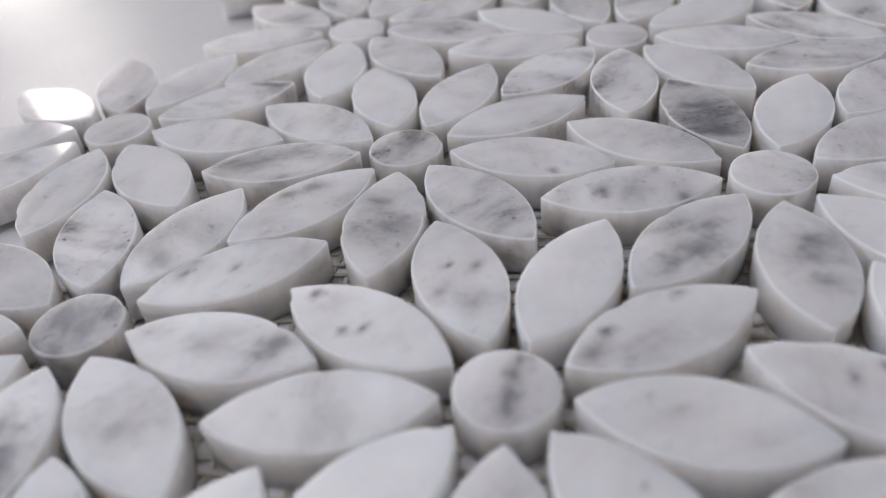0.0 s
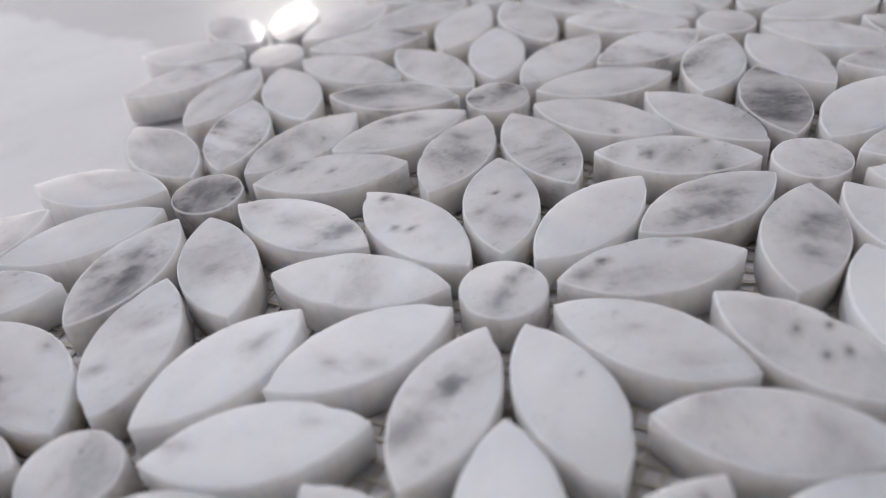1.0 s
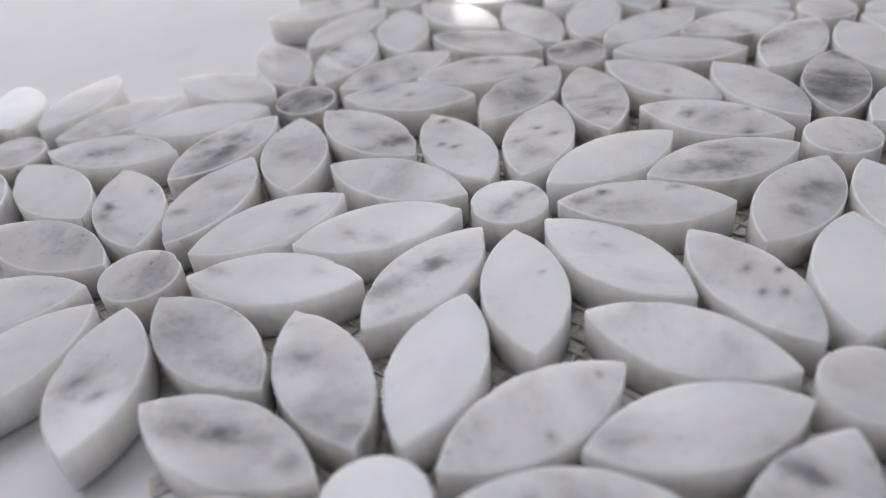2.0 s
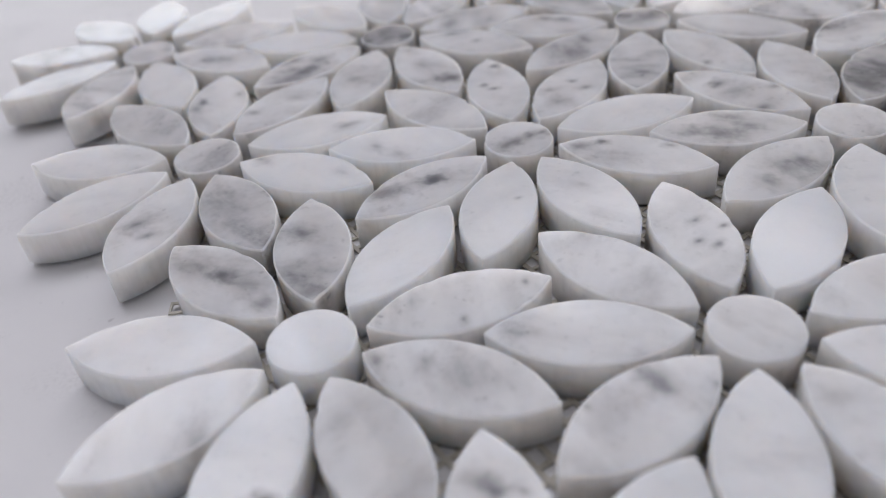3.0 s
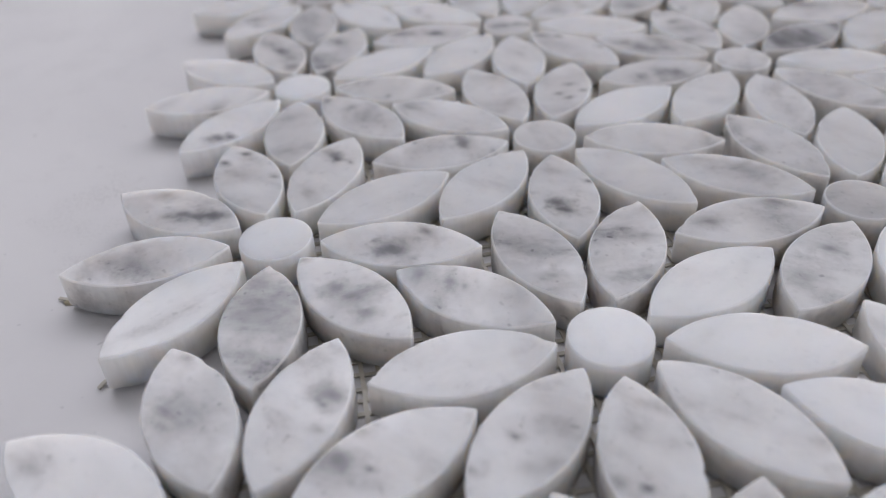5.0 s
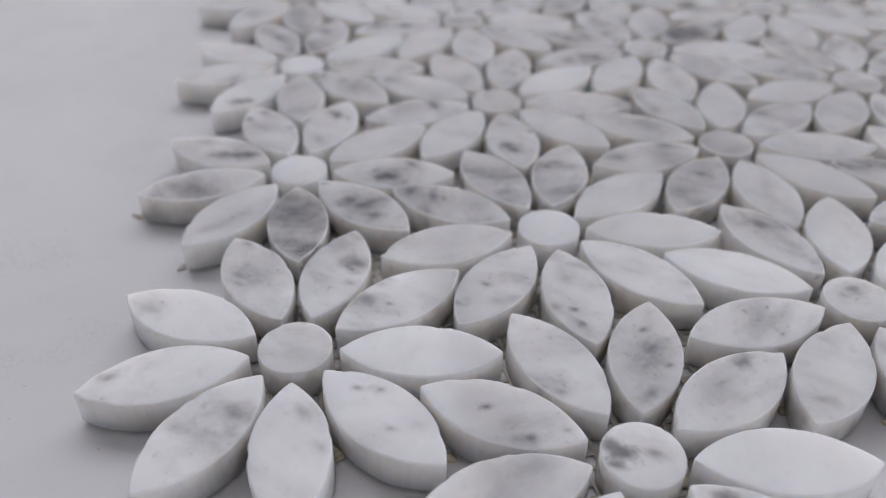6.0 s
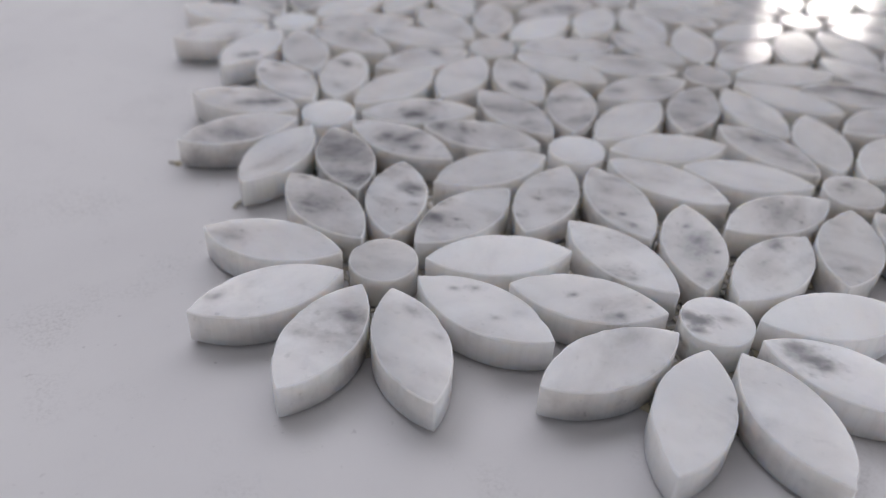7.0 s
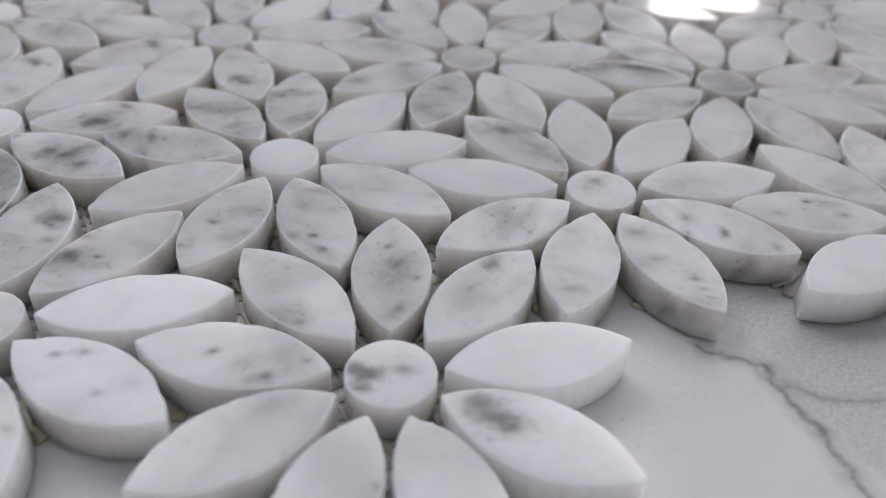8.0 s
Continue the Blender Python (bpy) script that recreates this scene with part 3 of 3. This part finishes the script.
stone((2, 0, 8), 0.93, 0.5, None, (0.29, -0.06, 1, 0.7), (0.54, -0.15, 0.9, 0.8), (0.35, -0.43, 0.8, 0.6), (0.86, -0.13, 1, 0.35))
stone((2, 0, 9), 0.97, 0.3, None)
stone((2, 1, 0), 0.78, 0.5, None)
stone((2, 1, 4), 0.93, 0.35, None, (0.44, -0.17, 3.1, 0.5))
stone((2, 1, 5), 0.88, 0.5, None, (0.76, -0.11, 1.6, 0.6), (0.26, -0.3, 2.4, 0.6))
stone((2, 1, 6), 0.85, 0.5, None, (0.36, -0.04, 2, 0.5), (0.72, -0.14, 2, 0.35))
stone((2, 1, 7), 0.98, 0.2, None)
stone((2, 2, 0), 0.92, 0.6, None)
stone((2, 2, 1), 0.72, 1.2, -67, (0.33, 0.08, 2.9, 0.6), (0.57, -0.06, 2.7, 0.6), (0.23, 0.02, 2.6, 0.6))
stone((2, 2, 2), 0.9, 0.4, None)
stone((2, 2, 3), 0.93, 0.35, None, (0.66, -0.01, 1.2, 0.9), (0.25, 0.33, 1.2, 0.8), (0.33, -0.35, 1, 0.5), (0.51, 0.04, 2, 0.25))
stone((2, 2, 4), 0.9, 0.5, None, (0.55, 0.15, 2.4, 0.7), (0.74, 0.08, 1.6, 0.5), (0.36, 0.01, 1.4, 0.5))
stone((2, 2, 5), 0.82, 0.5, None, (0.48, 0.01, 2, 0.6), (0.35, 0.1, 1.6, 0.6), (0.67, 0.08, 1.6, 0.5))
stone((2, 3, 0), 0.74, 1, None, (0.37, -0.07, 2.2, 0.6))
stone((2, 3, 3), 0.85, 0.9, -61, (0.74, -0.06, 3.4, 0.5))
stone((2, 3, 4), 0.92, 0.5, -53, (0.52, -0.33, 1.5, 0.6), (0.35, -0.18, 1.5, 0.4))
stone((2, 3, 5), 0.82, 0.6, None, (0.33, -0.13, 2, 0.4), (0.56, 0.09, 2.3, 0.3))
stone((2, 3, 6), 0.9, 0.6, None)
stone((2, 3, 7), 0.93, 0.3, None, (0.67, -0.35, 0.8, 0.6))
stone((2, 3, 8), 0.92, 0.3, None)
stone((2, 3, 9), 0.92, 0.3, None)
stone((2, 4, 0), 0.9, 0.3, None)
stone((3, 0, 3), 0.95, 0.3, None)
stone((3, 0, 4), 0.95, 0.5, None, (0.51, -0.24, 0.6, 0.7), (0.3, -0, 0.9, 0.6), (0.73, 0.14, 0.9, 0.5))
stone((3, 0, 5), 1.1, 0, None)
stone((3, 1, 0), 0.7, 0.4, None)
stone((3, 3, 0), 0.88, 0.4, None)

# tiles that sit a little off the regular pattern: millimetres east and north, and degrees
NUDGED = {}


def nudge(piece, east, north, turned):
    NUDGED[piece] = (east * 0.001, north * 0.001, turned)


nudge((0, 0, 1), -0.04, -0.14, 0.6)
nudge((0, 0, 7), -0.49, -0.58, -0.0)
nudge((0, 0, 8), -0.51, -0.44, -1.2)
nudge((0, 0, 9), -0.25, 0.19, 1.6)
nudge((0, 1, 5), 0.14, -0.15, 0.4)
nudge((0, 1, 8), -0.38, 0.11, 0.4)
nudge((0, 2, 5), 0.37, -0.35, -0.1)
nudge((0, 2, 8), -0.08, -0.04, -0.5)
nudge((0, 2, 9), -0.27, -0.32, -0.1)
nudge((0, 3, 1), -0.07, 0.33, -2.6)
nudge((0, 3, 8), -0.25, -0.14, 0.9)
nudge((0, 3, 9), -0.05, 0.26, -0.2)
nudge((1, 0, 3), -0.48, 0.36, 1.5)
nudge((1, 0, 4), -0.44, -0.28, -0.9)
nudge((1, 0, 5), -0.20, -0.30, 2.0)
nudge((1, 0, 9), -0.51, -0.15, 1.1)
nudge((1, 1, 4), -0.15, 0.44, -2.3)
nudge((1, 1, 5), -0.06, 0.67, 0.4)
nudge((1, 1, 8), -0.09, 0.15, -2.3)
nudge((1, 1, 9), -0.07, 0.33, 0.7)
nudge((1, 2, 3), -0.46, -0.49, -1.2)
nudge((1, 2, 4), 0.08, -0.06, -1.1)
nudge((1, 2, 5), 0.21, -0.08, -0.4)
nudge((1, 3, 3), 0.03, -0.19, 0.3)
nudge((1, 3, 4), 0.14, 0.22, 1.3)
nudge((1, 3, 5), -0.08, -0.13, -0.6)
nudge((1, 3, 7), -0.19, 0.03, -0.4)
nudge((1, 3, 8), -0.13, 0.08, 0.1)
nudge((1, 3, 9), 0.02, -0.06, -1.6)
nudge((1, 4, 7), -0.09, 0.26, 0.4)
nudge((1, 4, 8), 0.70, 0.63, -0.6)
nudge((2, 0, 7), -0.19, 0.21, 1.5)
nudge((2, 0, 8), -0.33, 0.03, -2.1)
nudge((2, 2, 2), 0.31, 0.06, 0.0)
nudge((2, 3, 4), -0.05, -0.19, -2.6)

# tilts chosen to place the window reflections on single tile tops
GLINT_TILTS = {(2, 4, 2): 1.5, (3, 3, 3): -1.8, (3, 3, 4): -1.8, (3, 3, 5): -1.8, (2, 4, 3): 3.6, (2, 4, 4): 2.4, (0, 4, 1): 3.2, (0, 4, 2): 3.4, (0, 4, 3): 3.6, (0, 4, 4): 3.6, (0, 4, 5): 3.4, (0, 4, 6): 2.4, (1, 4, 3): 1.0}  # degrees


def tiles():
    r3 = random.Random(23)
    for c in range(COLUMNS):
        for k in range(FLOWERS):
            mx, my = flower_place(c, k)
            for p in range(10):
                turn = 30 + 40 * (p - 1)
                if p == 0:
                    me, x, y, rz, name = r3.choice(DOTS), mx, my, r3.uniform(0, 360), "dot"
                else:
                    a = radians(turn)
                    d = INNER + LENGTH / 2 + r3.uniform(-0.0003, 0.0003)
                    x, y, rz, name = mx + d * math.cos(a), my + d * math.sin(a), turn + r3.uniform(-1.2, 1.2) + 180 * r3.randrange(2), "petal"
                    me = r3.choice(PETALS)
                if (c, k, p) in NUDGED:
                    east, north, turned = NUDGED[c, k, p]
                    d = INNER + LENGTH / 2
                    x, y, rz = mx + d * math.cos(a) + east, my + d * math.sin(a) + north, turn + turned
                ob = new(name, me)
                ob.parent = sheet
                tilt_x, tilt_y, lift = r3.gauss(0, 0.2), r3.gauss(0, 0.2), 0.0
                # far-rim tiles tilt to catch glints; three beyond the middle lean the other way, avoiding them
                if (c, k, p) in GLINT_TILTS:
                    tilt_x, lift = -GLINT_TILTS[c, k, p], 0.0004
                m = pose(x, y, BED + lift + r3.uniform(0, 0.0002)) @ pose(0, 0, 0, tilt_x, tilt_y, 0) @ pose(0, 0, 0, 0, 0, rz)
                ob.matrix_basis = m
                tone, vein = r3.uniform(0.90, 1.0), r3.choice((0.15, 0.35, 0.5, 0.7, 0.9)) * r3.uniform(0.7, 1.2)
                streak, marks = r3.gauss(-20, 40), ()
                if (c, k, p) in STONES:
                    tone, vein, given, marks = STONES[c, k, p]
                    streak = streak if given is None else given
                ob["tone"] = (tone, tone, tone)
                ob["vein"] = float(vein)
                ob["vein_mist"] = min(1.0, 0.3 + vein * 2)
                ob["vein_turn"] = radians(rz - streak)
                for i, prop_name in enumerate(MARKS):
                    x, y, size, dark = 0.0, 0.0, 1.0, 0.0
                    if i < len(marks):
                        along, across, size, dark = marks[i]
                        if p:
                            v = pose(0, 0, 0, 0, 0, turn - rz) @ Vector(((along - 0.5) * LENGTH, across * WIDTH, 0))
                        else:
                            v = pose(0, 0, 0, 0, 0, -rz) @ Vector((along * DOT_R, across * DOT_R, 0))
                        x, y = v.x, v.y
                    ob[prop_name] = (float(x), float(y), 0.0)
                    ob[prop_name + "_size"], ob[prop_name + "_dark"] = size * 0.0014, float(dark)


def loose_strand(points):
    """A flat strand of the net that sticks out from under the tiles: x, y, z in millimetres."""
    bm = bmesh.new()
    pts = [Vector(p) * 0.001 for p in points]
    rows = []
    for i, p in enumerate(pts):
        way = (pts[min(i + 1, len(pts) - 1)] - pts[max(i - 1, 0)]).normalized()
        side = way.cross(Vector((0, 0, 1))).normalized() * 0.00032
        up = Vector((0, 0, 0.00018))
        rows.append([bm.verts.new(p + s * side + u * up) for s, u in ((-1, -1), (1, -1), (1, 1), (-1, 1))])
    for a, c in zip(rows, rows[1:]):
        for i in range(4):
            bm.faces.new((a[i], a[(i + 1) % 4], c[(i + 1) % 4], c[i]))
    bm.faces.new(rows[0][::-1])
    bm.faces.new(rows[-1])
    bmesh.ops.recalc_face_normals(bm, faces=bm.faces[:])
    part("loose_strand", bm, FIBRE, sheet)


def glue_bead(x, y, rx, ry, turn, seed):
    """A flat, uneven bead of dried glue at a tile's foot, in millimetres."""
    bm = bmesh.new()
    bmesh.ops.create_icosphere(bm, subdivisions=2, radius=1.0)
    for v in bm.verts:
        k = 1 + 0.35 * noise.noise(v.co * 1.7 + Vector((seed * 3.1, 0, 0)))
        v.co = Vector((v.co.x * rx * k, v.co.y * ry * k, max(v.co.z, -0.2) * 0.75 * k)) * 0.001
    for f in bm.faces:
        f.smooth = True
    ob = part("glue_bead", bm, GLUE, sheet)
    ob.matrix_basis = pose(x * 0.001, y * 0.001, 0.00015, 0, 0, turn)


net()
tiles()
for strand in (
    [(139.5, -27.5, 0.5), (135.4, -29.5, 0.6), (132.6, -30.0, 0.9), (130.8, -29.6, 0.6)],
    [(137.0, -27.0, 0.4), (133.6, -30.2, 0.7), (131.4, -32.0, 0.5), (132.6, -33.2, 0.4)],
    [(-35.0, 60.0, 0.5), (-38.8, 58.8, 0.6), (-40.6, 59.4, 0.5)],
    [(-14.0, 156.5, 0.5), (-16.6, 157.2, 1.0), (-17.6, 155.2, 0.7), (-15.0, 154.6, 0.4)],
    [(-24.5, 38.5, 0.5), (-26.2, 36.6, 0.6), (-26.8, 35.6, 0.4)],
    [(38.0, 5.5, 0.6), (39.0, 3.4, 1.6), (39.6, 1.4, 0.6)],
    [(107.0, -33.2, 0.5), (110.2, -35.4, 0.6), (111.6, -35.6, 0.4)],
):
    loose_strand(strand)
for bead in ((21.6, -28.2, 2.6, 0.9, -10, 1), (36.8, -41.6, 1.0, 1.8, 20, 2), (9.4, -19.6, 2.2, 1.2, 0, 3), (109.0, -34.6, 1.6, 0.7, -30, 6), (63.5, -33.0, 1.8, 1.1, 15, 7), (-38.2, 58.4, 1.4, 0.7, 10, 8),
             (7.2, -19.8, 2.2, 1.2, 30, 11), (25.3, -22.9, 1.6, 1, -20, 12), (-9.0, 110.4, 1.4, 1, 60, 13), (-0.7, 82.6, 1.2, 1, 0, 14), (28.6, 73.8, 1.6, 1, 70, 15), (40.9, 68.7, 1.5, 0.9, -30, 16), (104.2, -25.5, 1.4, 0.8, -60, 17), (107.3, -31.3, 1.2, 0.6, -40, 18), (86.8, -20.0, 1.2, 1, 60, 19), (19.6, 164.3, 1.4, 0.9, 20, 20), (6.4, -19.1, 1.8, 0.8, -10, 21), (64.1, -35.0, 1.3, 0.9, 40, 22)):
    glue_bead(*bead)
